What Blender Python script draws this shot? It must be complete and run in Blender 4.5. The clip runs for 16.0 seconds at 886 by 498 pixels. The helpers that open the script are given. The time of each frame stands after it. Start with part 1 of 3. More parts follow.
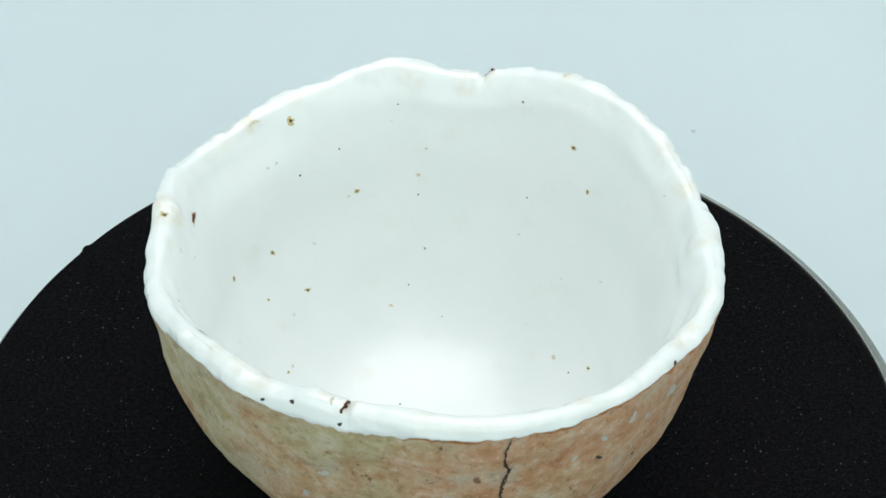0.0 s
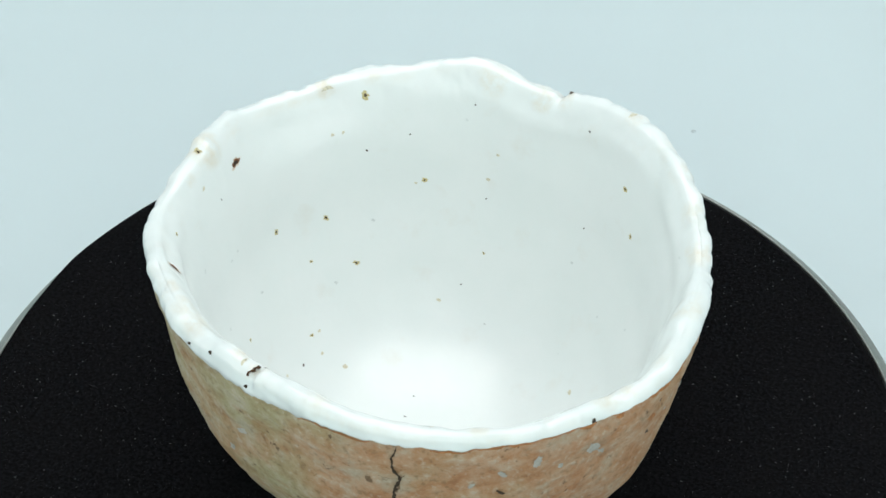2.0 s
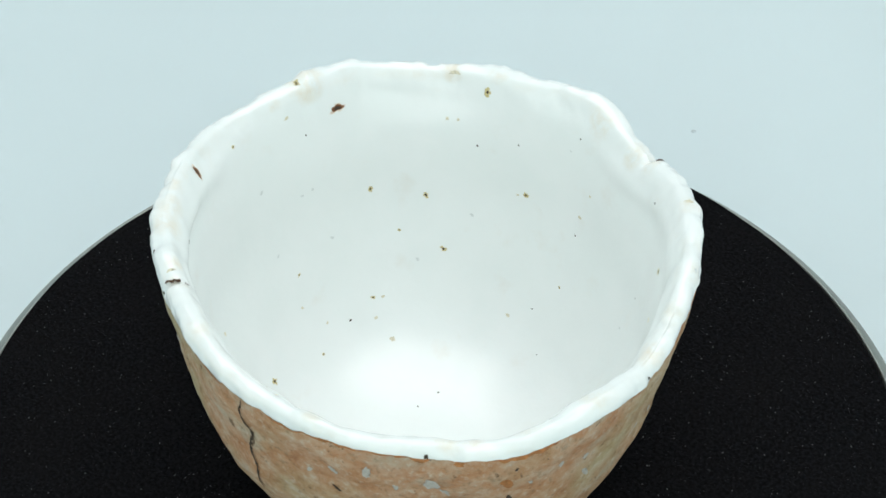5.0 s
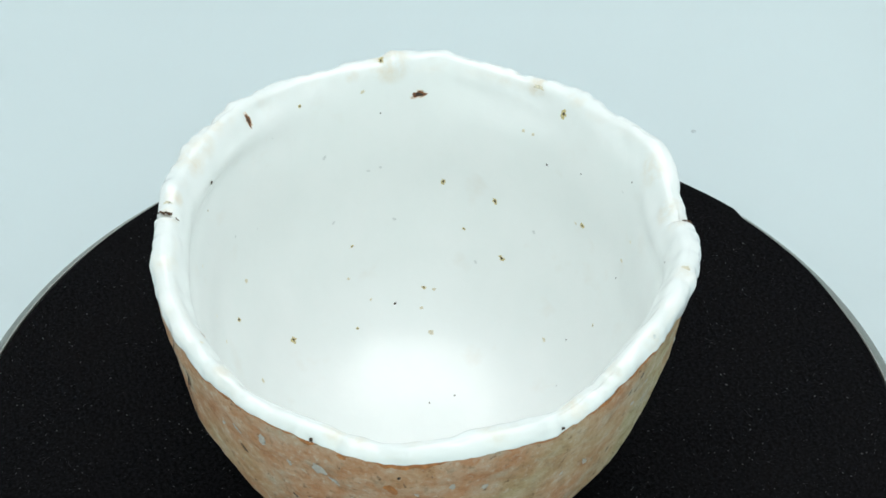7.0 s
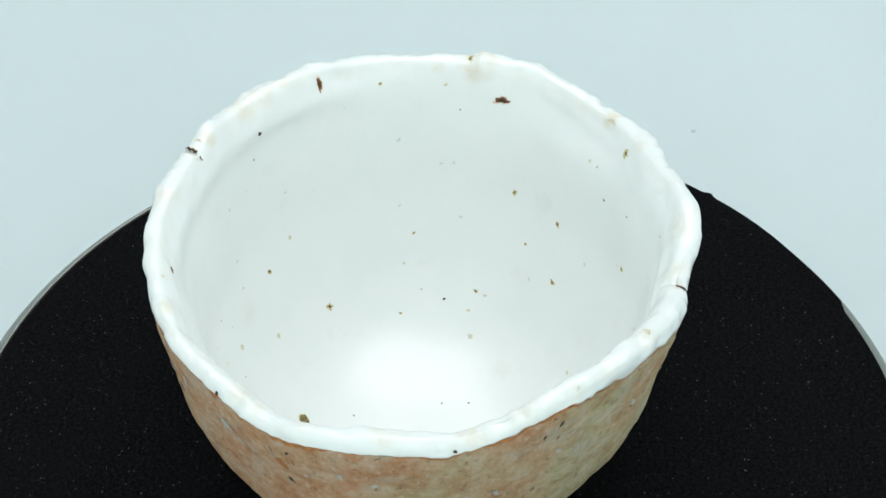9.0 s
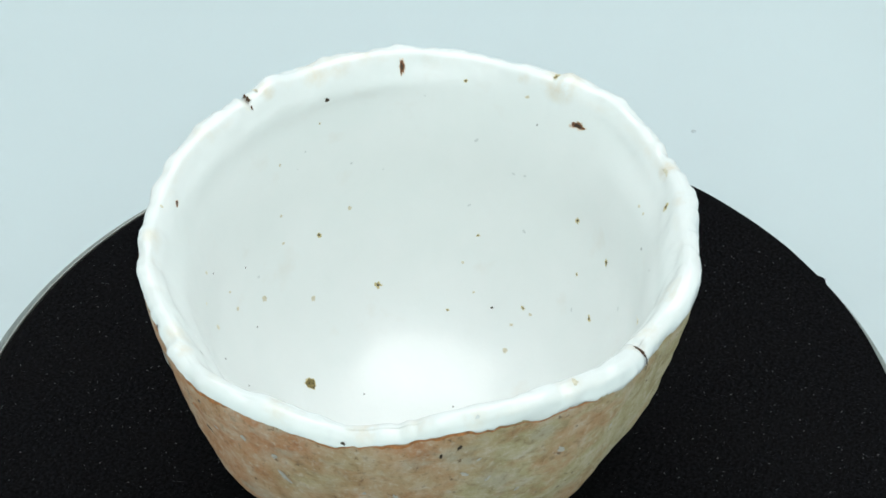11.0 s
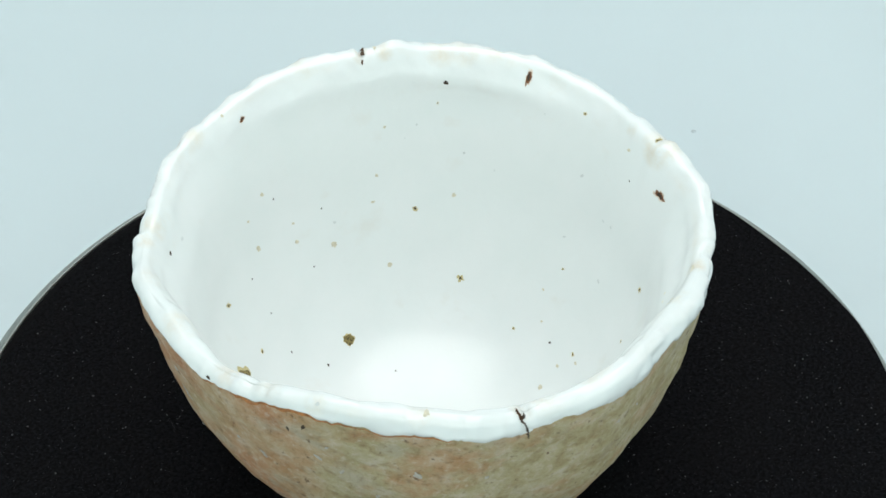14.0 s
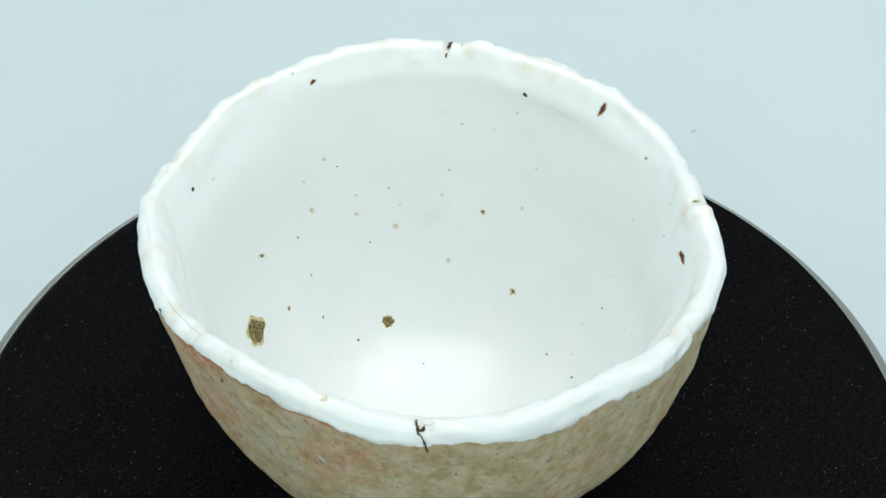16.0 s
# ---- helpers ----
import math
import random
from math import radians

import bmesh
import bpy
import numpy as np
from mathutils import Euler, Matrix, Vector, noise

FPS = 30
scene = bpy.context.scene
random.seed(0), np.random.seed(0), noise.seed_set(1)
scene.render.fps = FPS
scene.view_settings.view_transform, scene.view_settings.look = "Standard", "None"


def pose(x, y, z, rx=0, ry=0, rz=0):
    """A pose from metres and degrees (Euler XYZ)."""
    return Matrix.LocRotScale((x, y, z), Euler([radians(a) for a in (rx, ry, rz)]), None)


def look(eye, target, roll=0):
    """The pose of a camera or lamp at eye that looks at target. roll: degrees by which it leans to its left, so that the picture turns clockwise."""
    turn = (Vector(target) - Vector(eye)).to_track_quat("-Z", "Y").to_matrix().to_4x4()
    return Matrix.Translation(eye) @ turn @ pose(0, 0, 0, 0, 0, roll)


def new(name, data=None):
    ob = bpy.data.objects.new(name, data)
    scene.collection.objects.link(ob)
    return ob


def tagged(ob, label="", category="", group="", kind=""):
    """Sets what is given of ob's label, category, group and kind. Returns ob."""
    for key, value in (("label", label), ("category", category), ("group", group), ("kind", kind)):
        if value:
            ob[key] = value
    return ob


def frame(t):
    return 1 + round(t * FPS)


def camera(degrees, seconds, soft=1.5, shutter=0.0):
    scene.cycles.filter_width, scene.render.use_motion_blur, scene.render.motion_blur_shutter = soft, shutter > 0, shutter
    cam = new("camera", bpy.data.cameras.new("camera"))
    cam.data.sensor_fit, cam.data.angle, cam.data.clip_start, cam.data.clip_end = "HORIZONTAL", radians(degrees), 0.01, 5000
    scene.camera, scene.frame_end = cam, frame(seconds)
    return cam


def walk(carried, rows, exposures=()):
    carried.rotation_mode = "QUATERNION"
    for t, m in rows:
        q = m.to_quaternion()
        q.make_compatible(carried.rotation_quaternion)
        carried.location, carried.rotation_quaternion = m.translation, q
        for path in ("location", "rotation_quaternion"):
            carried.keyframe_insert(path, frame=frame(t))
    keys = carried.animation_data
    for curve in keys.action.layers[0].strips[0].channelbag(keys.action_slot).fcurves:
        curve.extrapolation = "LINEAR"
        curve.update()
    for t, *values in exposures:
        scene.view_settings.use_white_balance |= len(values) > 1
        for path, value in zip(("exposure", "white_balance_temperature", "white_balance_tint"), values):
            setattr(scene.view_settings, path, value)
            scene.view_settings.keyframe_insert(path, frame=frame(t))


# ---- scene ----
from mathutils.bvhtree import BVHTree

cam = camera(25.573, 16.0, soft=1.6)
EYE = Vector((0.0, -0.32, 0.38722))
VIEW = look(EYE, EYE + Vector((0.005926, 0.710363, -0.70381)), -0.725)
walk(cam, [(0.0, VIEW), (16.0, VIEW)])

TURN_RATE = -10.4803  # degrees a second, clockwise from above

# ---- light: a daylight-white softbox, with an assumed white tent out of view ----
world = bpy.data.worlds.new("studio")
scene.world = world
world.use_nodes = True
world.node_tree.nodes["Background"].inputs[0].default_value = (0.86, 0.98, 0.95, 1)
world.node_tree.nodes["Background"].inputs[1].default_value = 1.95


def softbox(name, eye, target, sx, sy, power, colour):
    data = bpy.data.lights.new(name, "AREA")
    data.shape, data.size, data.size_y = "RECTANGLE", sx, sy
    data.energy, data.color = power, colour
    ob = new(name, data)
    ob.matrix_world = look(eye, target)
    return ob


softbox("softbox_lamp", (0.055, 0.175, 0.70), (0.0, 0.03, 0), 0.64, 0.52, 4.25, (0.975, 0.955, 0.945))
scene.view_settings.exposure = -0.69


# ---- materials ----
def material(name, rough=0.5, metal=0.0):
    mat = bpy.data.materials.new(name)
    mat.use_nodes = True
    nt = mat.node_tree
    bsdf = nt.nodes["Principled BSDF"]
    bsdf.inputs["Roughness"].default_value = rough
    bsdf.inputs["Metallic"].default_value = metal
    return mat, nt, bsdf


def noise_node(nt, scale, detail=4.0, rough=0.55, space="Object", stretch=(1, 1, 1), shift=(0, 0, 0)):
    tex = nt.nodes.new("ShaderNodeTexCoord")
    mapping = nt.nodes.new("ShaderNodeMapping")
    mapping.inputs["Scale"].default_value = stretch
    mapping.inputs["Location"].default_value = shift
    n = nt.nodes.new("ShaderNodeTexNoise")
    n.inputs["Scale"].default_value = scale
    n.inputs["Detail"].default_value = detail
    n.inputs["Roughness"].default_value = rough
    nt.links.new(tex.outputs[space], mapping.inputs["Vector"])
    nt.links.new(mapping.outputs["Vector"], n.inputs["Vector"])
    return n.outputs["Fac"]


def ramp(nt, fac, *stops):
    r = nt.nodes.new("ShaderNodeValToRGB")
    els = r.color_ramp.elements
    while len(els) < len(stops):
        els.new(0.5)
    for el, (pos, col) in zip(els, stops):
        el.position = pos
        el.color = (*col, 1) if len(col) == 3 else col
    nt.links.new(fac, r.inputs["Fac"])
    return r.outputs["Color"]


def blend(nt, fac, a, b, mode="MIX"):
    m = nt.nodes.new("ShaderNodeMix")
    m.data_type, m.blend_type = "RGBA", mode
    for value, sock in ((fac, m.inputs["Factor"]), (a, m.inputs[6]), (b, m.inputs[7])):
        if isinstance(value, (int, float)):
            sock.default_value = value
        elif isinstance(value, tuple):
            sock.default_value = (*value, 1)
        else:
            nt.links.new(value, sock)
    return m.outputs[2]


def bump(nt, bsdf, *layers):
    last = None
    for height, strength, distance in layers:
        b = nt.nodes.new("ShaderNodeBump")
        b.inputs["Strength"].default_value = strength
        b.inputs["Distance"].default_value = distance
        nt.links.new(height, b.inputs["Height"])
        if last:
            nt.links.new(last, b.inputs["Normal"])
        last = b.outputs["Normal"]
    nt.links.new(last, bsdf.inputs["Normal"])


def glaze_material():
    mat, nt, bsdf = material("white_glaze", 0.34)
    cloud = noise_node(nt, 60, 3)
    blush = noise_node(nt, 95, 4, 0.6, shift=(3, 1, 7))
    white = ramp(nt, cloud, (0.3, (0.890, 0.928, 0.916)), (0.7, (0.924, 0.948, 0.940)))
    warm = ramp(nt, blush, (0.60, (0, 0, 0)), (0.78, (0.4, 0.4, 0.4)))
    # bare clay blushes through where the glaze ran thin on the lip
    thin = ramp(nt, noise_node(nt, 210, 6, 0.68, shift=(1, 4, 2)), (0.36, (0, 0, 0)), (0.66, (1, 1, 1)))
    stain = nt.nodes.new("ShaderNodeAttribute")
    stain.attribute_name = "blush"
    skinny = nt.nodes.new("ShaderNodeMath")
    skinny.operation = "MULTIPLY"
    nt.links.new(thin, skinny.inputs[0])
    nt.links.new(stain.outputs["Fac"], skinny.inputs[1])
    colour = blend(nt, warm, white, (0.85, 0.82, 0.76))
    nt.links.new(blend(nt, skinny.outputs[0], colour, (0.79, 0.67, 0.49)), bsdf.inputs["Base Color"])
    bsdf.inputs["Coat Weight"].default_value = 1.0
    bsdf.inputs["Coat Roughness"].default_value = 0.27
    bump(nt, bsdf, (noise_node(nt, 240, 3), 0.12, 0.0006), (noise_node(nt, 1400, 2), 0.08, 0.0001))
    return mat


def clay_material():
    mat, nt, bsdf = material("buff_clay", 0.8)
    broad = noise_node(nt, 34, 3, 0.5, stretch=(1, 1, 0.8))
    mid = noise_node(nt, 165, 6, 0.66, stretch=(1, 1, 1.0), shift=(5, 2, 1))
    fine = noise_node(nt, 560, 4, 0.62, stretch=(1, 1, 0.9))
    buff = ramp(nt, mid, (0.28, (0.36, 0.28, 0.15)), (0.44, (0.485, 0.43, 0.25)), (0.56, (0.565, 0.52, 0.345)), (0.72, (0.68, 0.635, 0.53)))
    orange = ramp(nt, mid, (0.28, (0.40, 0.17, 0.07)), (0.44, (0.565, 0.29, 0.15)), (0.56, (0.615, 0.385, 0.245)), (0.72, (0.67, 0.55, 0.44)))
    # the flame side is orange, the other side stays olive buff
    tex = nt.nodes.new("ShaderNodeTexCoord")
    sep = nt.nodes.new("ShaderNodeSeparateXYZ")
    nt.links.new(tex.outputs["Object"], sep.inputs[0])
    last = broad
    for axis, gain in (("X", 3.8), ("Y", -2.5)):
        m = nt.nodes.new("ShaderNodeMath")
        m.operation = "MULTIPLY_ADD"
        nt.links.new(sep.outputs[axis], m.inputs[0])
        m.inputs[1].default_value = gain
        nt.links.new(last, m.inputs[2])
        last = m.outputs[0]
    flame = ramp(nt, last, (0.50, (0, 0, 0)), (0.78, (0.9, 0.9, 0.9)))
    body = blend(nt, flame, buff, orange)
    patch = ramp(nt, noise_node(nt, 48, 6, 0.66, stretch=(1, 1, 1.3), shift=(2, 5, 8)), (0.50, (0, 0, 0)), (0.64, (0.6, 0.6, 0.6)))
    body = blend(nt, patch, body, orange)
    rust = ramp(nt, noise_node(nt, 110, 5, 0.65, stretch=(1, 1, 1.3), shift=(7, 1, 3)), (0.57, (0, 0, 0)), (0.70, (0.45, 0.45, 0.45)))
    body = blend(nt, rust, body, (0.47, 0.22, 0.075))
    ash = ramp(nt, noise_node(nt, 80, 5, 0.62, stretch=(1, 1, 1.1), shift=(9, 9, 2)), (0.53, (0, 0, 0)), (0.68, (0.75, 0.75, 0.75)))
    body = blend(nt, ash, body, (0.53, 0.50, 0.40))
    grit = ramp(nt, fine, (0.55, (0, 0, 0)), (0.68, (0.55, 0.55, 0.55)))
    sooty = ramp(nt, fine, (0.32, (0.5, 0.5, 0.5)), (0.44, (0, 0, 0)))
    body = blend(nt, sooty, body, (0.25, 0.17, 0.09))
    body = blend(nt, grit, body, (0.70, 0.64, 0.54))
    pits = ramp(nt, noise_node(nt, 420, 4, 0.65, stretch=(1, 1, 0.7), shift=(2, 8, 4)), (0.30, (0.85, 0.85, 0.85)), (0.37, (0, 0, 0)))
    body = blend(nt, pits, body, (0.15, 0.09, 0.045))
    body = blend(nt, 1.0, body, (0.80, 0.745, 0.70), "MULTIPLY")
    nt.links.new(body, bsdf.inputs["Base Color"])
    bump(nt, bsdf, (mid, 0.6, 0.0012), (fine, 0.9, 0.0006))
    return mat


def plain(name, colour, rough=0.6, metal=0.0, scale=300, vary=0.25, depth=0.0002):
    mat, nt, bsdf = material(name, rough, metal)
    n = noise_node(nt, scale, 5, 0.6)
    lo, hi = [tuple(c * k for c in colour) for k in (1 - vary, 1 + vary)]
    nt.links.new(ramp(nt, n, (0.3, lo), (0.7, hi)), bsdf.inputs["Base Color"])
    bump(nt, bsdf, (n, 0.4, depth))
    return mat


def felt_material():
    mat, nt, bsdf = material("black_felt", 0.95)
    weave = noise_node(nt, 1050, 5, 0.75)
    patch = noise_node(nt, 40, 4)
    fine = ramp(nt, weave, (0.40, (0.0006, 0.0006, 0.0008)), (0.68, (0.0105, 0.0107, 0.0126)))
    nt.links.new(blend(nt, ramp(nt, patch, (0.4, (0, 0, 0)), (0.7, (0.35, 0.35, 0.35))), fine, (0.0062, 0.0056, 0.0058)), bsdf.inputs["Base Color"])
    bsdf.inputs["Specular IOR Level"].default_value = 0.06
    bump(nt, bsdf, (weave, 0.5, 0.0003))
    return mat


GLAZE = glaze_material()
CLAY = clay_material()
FELT = felt_material()
PAPER = plain("white_paper", (0.705, 0.79, 0.815), 0.8, scale=9, vary=0.012, depth=0.00005)
FABRIC = plain("white_bounce_fabric", (0.80, 0.83, 0.84), 0.9, scale=500, vary=0.03)
STEEL = plain("brushed_aluminium", (0.34, 0.35, 0.325), 0.5, 1.0, scale=900, vary=0.08, depth=0.00003)
SPECK = plain("iron_dark", (0.045, 0.026, 0.012), 0.7, scale=2500, vary=0.5)
HALO = plain("ochre_halo", (0.62, 0.53, 0.27), 0.5, scale=2500, vary=0.3)
PALE_OCHRE = plain("pale_ochre", (0.70, 0.65, 0.50), 0.45, scale=2000, vary=0.2)
PALE_GREY = plain("pale_grey", (0.70, 0.73, 0.72), 0.45, scale=2000, vary=0.12)
GASH = plain("bare_brown_clay", (0.17, 0.062, 0.018), 0.6, scale=1400, vary=0.75)
CRACK = plain("dark_crack", (0.075, 0.034, 0.012), 0.8, scale=1400, vary=0.7)
TAN = plain("tan_edge", (0.76, 0.66, 0.55), 0.6, scale=1500, vary=0.2)
BLOTCH = plain("olive_iron", (0.17, 0.125, 0.04), 0.7, scale=1900, vary=0.85, depth=0.0006)
for stop, at, shade in zip(BLOTCH.node_tree.nodes["Color Ramp"].color_ramp.elements, (0.40, 0.60), ((0.035, 0.024, 0.008, 1), (0.36, 0.28, 0.09, 1))):
    stop.position, stop.color = at, shade
GRIT = plain("white_feldspar", (0.46, 0.43, 0.385), 0.6, scale=1200, vary=0.15)
RUST = plain("scorched_clay", (0.38, 0.15, 0.045), 0.7, scale=900, vary=0.45)
LINT = plain("pale_lint", (0.12, 0.12, 0.13), 0.9)
LINT_DARK = plain("dull_lint", (0.045, 0.045, 0.05), 0.9)
PLATTER = plain("black_plastic", (0.003, 0.003, 0.0035), 0.8, scale=700, vary=0.2)
PLATTER.node_tree.nodes["Principled BSDF"].inputs["Specular IOR Level"].default_value = 0.1
DUST = plain("grey_dust", (0.57, 0.64, 0.66), 0.9)


# ---- helpers for meshes ----
def smooth(bm):
    for f in bm.faces:
        f.smooth = True


def part(name, bm, mat, parent=None, label=""):
    mesh = bpy.data.meshes.new(name)
    bm.to_mesh(mesh)
    bm.free()
    for m in (mat if isinstance(mat, tuple) else (mat,)):
        mesh.materials.append(m)
    ob = new(name, mesh)
    if parent:
        ob.parent = parent
    return tagged(ob, label)


def box_bm(x0, y0, z0, x1, y1, z1, bevel=0.0):
    bm = bmesh.new()
    bmesh.ops.create_cube(bm, size=1, matrix=Matrix.LocRotScale(((x0 + x1) / 2, (y0 + y1) / 2, (z0 + z1) / 2), None, (x1 - x0, y1 - y0, z1 - z0)))
    if bevel:
        bmesh.ops.bevel(bm, geom=bm.edges[:], offset=bevel, segments=2, affect="EDGES")
    return bm


def lathe(profile, steps):
    """A closed turned body from (radius, height) pairs, top middle to bottom middle."""
    bm = bmesh.new()
    rings = []
    for r, z in profile:
        if r < 1e-6:
            rings.append([bm.verts.new((0, 0, z))])
        else:
            rings.append([bm.verts.new((r * math.cos(2 * math.pi * i / steps), r * math.sin(2 * math.pi * i / steps), z)) for i in range(steps)])
    for a, b in zip(rings, rings[1:]):
        for i in range(steps):
            j = (i + 1) % steps
            quad = [a[i % len(a)], b[i % len(b)], b[j % len(b)], a[j % len(a)]]
            bm.faces.new(list(dict.fromkeys(quad)))
    bmesh.ops.recalc_face_normals(bm, faces=bm.faces)
    return bm


# ---- setting: paper sweep, and an unseen tent added for bounce ----
FLOOR_Z = -0.046


def build_sweep():
    bm = bmesh.new()
    line = [(-0.75, FLOOR_Z), (0.45, FLOOR_Z)]
    for i in range(1, 13):
        a = math.radians(90 * i / 12)
        line.append((0.45 + 0.22 * math.sin(a), FLOOR_Z + 0.22 * (1 - math.cos(a))))
    line.append((0.67, 1.0))
    back = [(y + 0.001, z - 0.001) for y, z in line]
    loops = []
    for x in (-0.62, 0.62):
        loops.append([bm.verts.new((x, y, z)) for y, z in line + back[::-1]])
    n = len(loops[0])
    for i in range(n):
        j = (i + 1) % n
        f = bm.faces.new((loops[0][i], loops[0][j], loops[1][j], loops[1][i]))
    bm.faces.new(loops[0][::-1])
    bm.faces.new(loops[1])
    bmesh.ops.recalc_face_normals(bm, faces=bm.faces)
    ob = part("backdrop", bm, PAPER)
    return tagged(ob, "seamless white paper sweep curving up behind the turntable", "backdrop", kind="structure")


build_sweep()
dust = tagged(part("dust_fleck", lathe([(0, 0.0002), (0.0006, 0.00015), (0.0009, 0.00002), (0, 0.00002)], 14), DUST), "tiny grey dust fleck on the white paper", "dust")
dust.location = (0.0886, 0.171, FLOOR_Z)
# assumed tent sides and top, never in view, added to bounce light inwards
for side, x in (("wall_west", -0.66), ("wall_east", 0.65)):
    tagged(part(side, box_bm(x, -0.75, FLOOR_Z - 0.02, x + 0.01, 0.7, 1.0), FABRIC), "assumed white tent side out of view, added to bounce light", "wall", kind="structure")
tagged(part("ceiling", box_bm(-0.66, -0.75, 1.0, 0.66, 0.7, 1.01), FABRIC), "assumed white tent top out of view, added to bounce light", "ceiling", kind="structure")


# ---- turntable ----
def build_turntable():
    root = new("turntable")
    tagged(root, "round black motor turntable with a sloping grey metal rim", "turntable")
    part("platter", lathe([(0, -0.0012), (0.1205, -0.0012), (0.1207, -0.0015), (0.1207, -0.0125), (0.117, -0.0135), (0, -0.0135)], 256), PLATTER, root, "black platter")
    bm = bmesh.new()
    # a chamfer that slopes down and out from the platter's edge
    prof = [(0.1208, -0.0016), (0.12095, -0.0010), (0.1212, -0.0007), (0.1215, -0.0008), (0.1246, -0.0037), (0.1250, -0.0042), (0.1251, -0.0048), (0.1251, -0.0110), (0.1245, -0.0125), (0.1208, -0.0128)]
    steps = 256
    rings = [[bm.verts.new((r * math.cos(2 * math.pi * i / steps), r * math.sin(2 * math.pi * i / steps), z)) for r, z in prof] for i in range(steps)]
    for i in range(steps):
        a, b = rings[i], rings[(i + 1) % steps]
        for k in range(len(prof)):
            m = (k + 1) % len(prof)
            bm.faces.new((a[k], b[k], b[m], a[m]))
    bmesh.ops.recalc_face_normals(bm, faces=bm.faces)
    smooth(bm)
    part("rim", bm, STEEL, root, "sloping grey metal rim")
    part("base", lathe([(0, -0.0137), (0.095, -0.0137), (0.1, -0.017), (0.104, FLOOR_Z + 0.003), (0.102, FLOOR_Z + 0.0005), (0, FLOOR_Z + 0.0005)], 96), PLATTER, root, "black plastic base")
    return root


def mat_radius(ph):
    """The hand-cut edge: nearly a circle, a little off centre, with small facets."""
    r = 0.1197 + 0.0013 * math.cos(ph - math.radians(148)) + 0.0002 * math.cos(3 * ph + 1) + 0.0002 * math.cos(7 * ph)
    # a tongue that was cut too wide and hangs over the rim
    deg = math.degrees(ph) % 360
    r += 0.0013 * max(0.0, min(1.0, (deg - 115.5) / 2.0)) * max(0.0, min(1.0, (182 - deg) / 16))
    return r + 0.00035 * noise.noise(Vector((6 * math.cos(ph), 6 * math.sin(ph), 3)))


def build_mat():
    bm = bmesh.new()
    steps = 720
    rings = []
    spec = [(0.0, 0.0), (0.5, 0.0), (0.9, 0.0), (0.985, 0.0), (1.0, -0.0002), (1.0, -0.0006), (0.98, -0.0011), (0.0, -0.0011)]
    for k, z in spec:
        if k == 0:
            rings.append([bm.verts.new((0, 0, z))])
            continue
        ring = []
        for i in range(steps):
            ph = 2 * math.pi * i / steps
            r = k * mat_radius(ph)
            # one frayed nib stands out of the cut edge
            d = (math.degrees(ph) - NIB + 180) % 360 - 180
            if k > 0.95 and abs(d) < 0.9:
                r += 0.0012 * (1 - abs(d) / 0.9)
            ring.append(bm.verts.new((r * math.cos(ph), r * math.sin(ph), z)))
        rings.append(ring)
    for a, b in zip(rings, rings[1:]):
        for i in range(steps):
            j = (i + 1) % steps
            bm.faces.new(list(dict.fromkeys([a[i % len(a)], b[i % len(b)], b[j % len(b)], a[j % len(a)]])))
    bmesh.ops.recalc_face_normals(bm, faces=bm.faces)
    ob = part("felt_mat", bm, FELT)
    return tagged(ob, "round black felt mat, hand cut, dusty, on the turntable", "mat")


NIB = 142.7
turntable = build_turntable()
felt_mat = build_mat()

# ---- shape of the bowl (millimetres, angle in radians) ----
RIM_R = [63.82, 0.07, -1.77, 1.73, -1.57, -0.37, -0.22, -0.14, -0.18, 0.22, -0.1, -0.22, -0.28, 0.19, -0.13, -0.27, 0.2, -0.04, -0.09, -0.32, -0.09, 0.18, -0.03, -0.03, 0.23]
RIM_Z = [78.03, 1.37, -1.99, -1.45, 2.04, -0.07, 0.54, -0.37, 0.43, -0.73, -0.29, -0.02, -0.79, 0.21, 0.05, 0.07, -0.2, -0.32, -0.15, 0.04, -0.24, -0.06, -0.07, -0.01, 0.0]
# depth of the glaze's lower edge under the crest, every 15 degrees
GLAZE_DROP = [2.6, 2.8, 3.0, 4.8, 4.6, 4.7, 5.0, 6.2, 5.0, 4.6, 4.4, 4.3, 4.2, 4.2, 4.2, 4.0, 4.4, 5.4, 4.0, 3.6, 2.4, 1.6, 1.7, 2.5]
# cuts and dents in the crest: angle, half width in degrees, depth
NOTCHES = [(76, 1.1, 1.5), (253.0, 0.8, 1.2), (18, 1.6, 0.7), (312, 1.5, 0.6), (21.5, 1.0, 0.6), (166, 2.5, 0.5)]
INNER = [(0.0, 5.8), (14.0, 6.4), (25.6, 9.6), (33.8, 14.4), (38.4, 19.2), (42.0, 24.0), (44.6, 28.8), (48.6, 36.8), (51.2, 43.8), (52.9, 54.0), (54.2, 61.0), (55.6, 66.5)]
OUTER = [(0.996, 71.5), (0.985, 67.0), (0.969, 62.0), (0.956, 56.0), (0.938, 48.0), (0.908, 40.0), (0.864, 32.0), (0.803, 24.0), (0.70, 15.0), (0.575, 8.5), (0.52, 5.0), (0.50, 2.0), (0.49, 0.1), (0.44, 0.1), (0.42, 1.6), (0.38, 2.0), (0.0, 2.0)]


def series(c, ph):
    return c[0] + sum(c[2 * k - 1] * math.cos(k * ph) + c[2 * k] * math.sin(k * ph) for k in range(1, (len(c) + 1) // 2))


def angle_gap(ph, degrees):
    return (math.degrees(ph) - degrees + 180) % 360 - 180


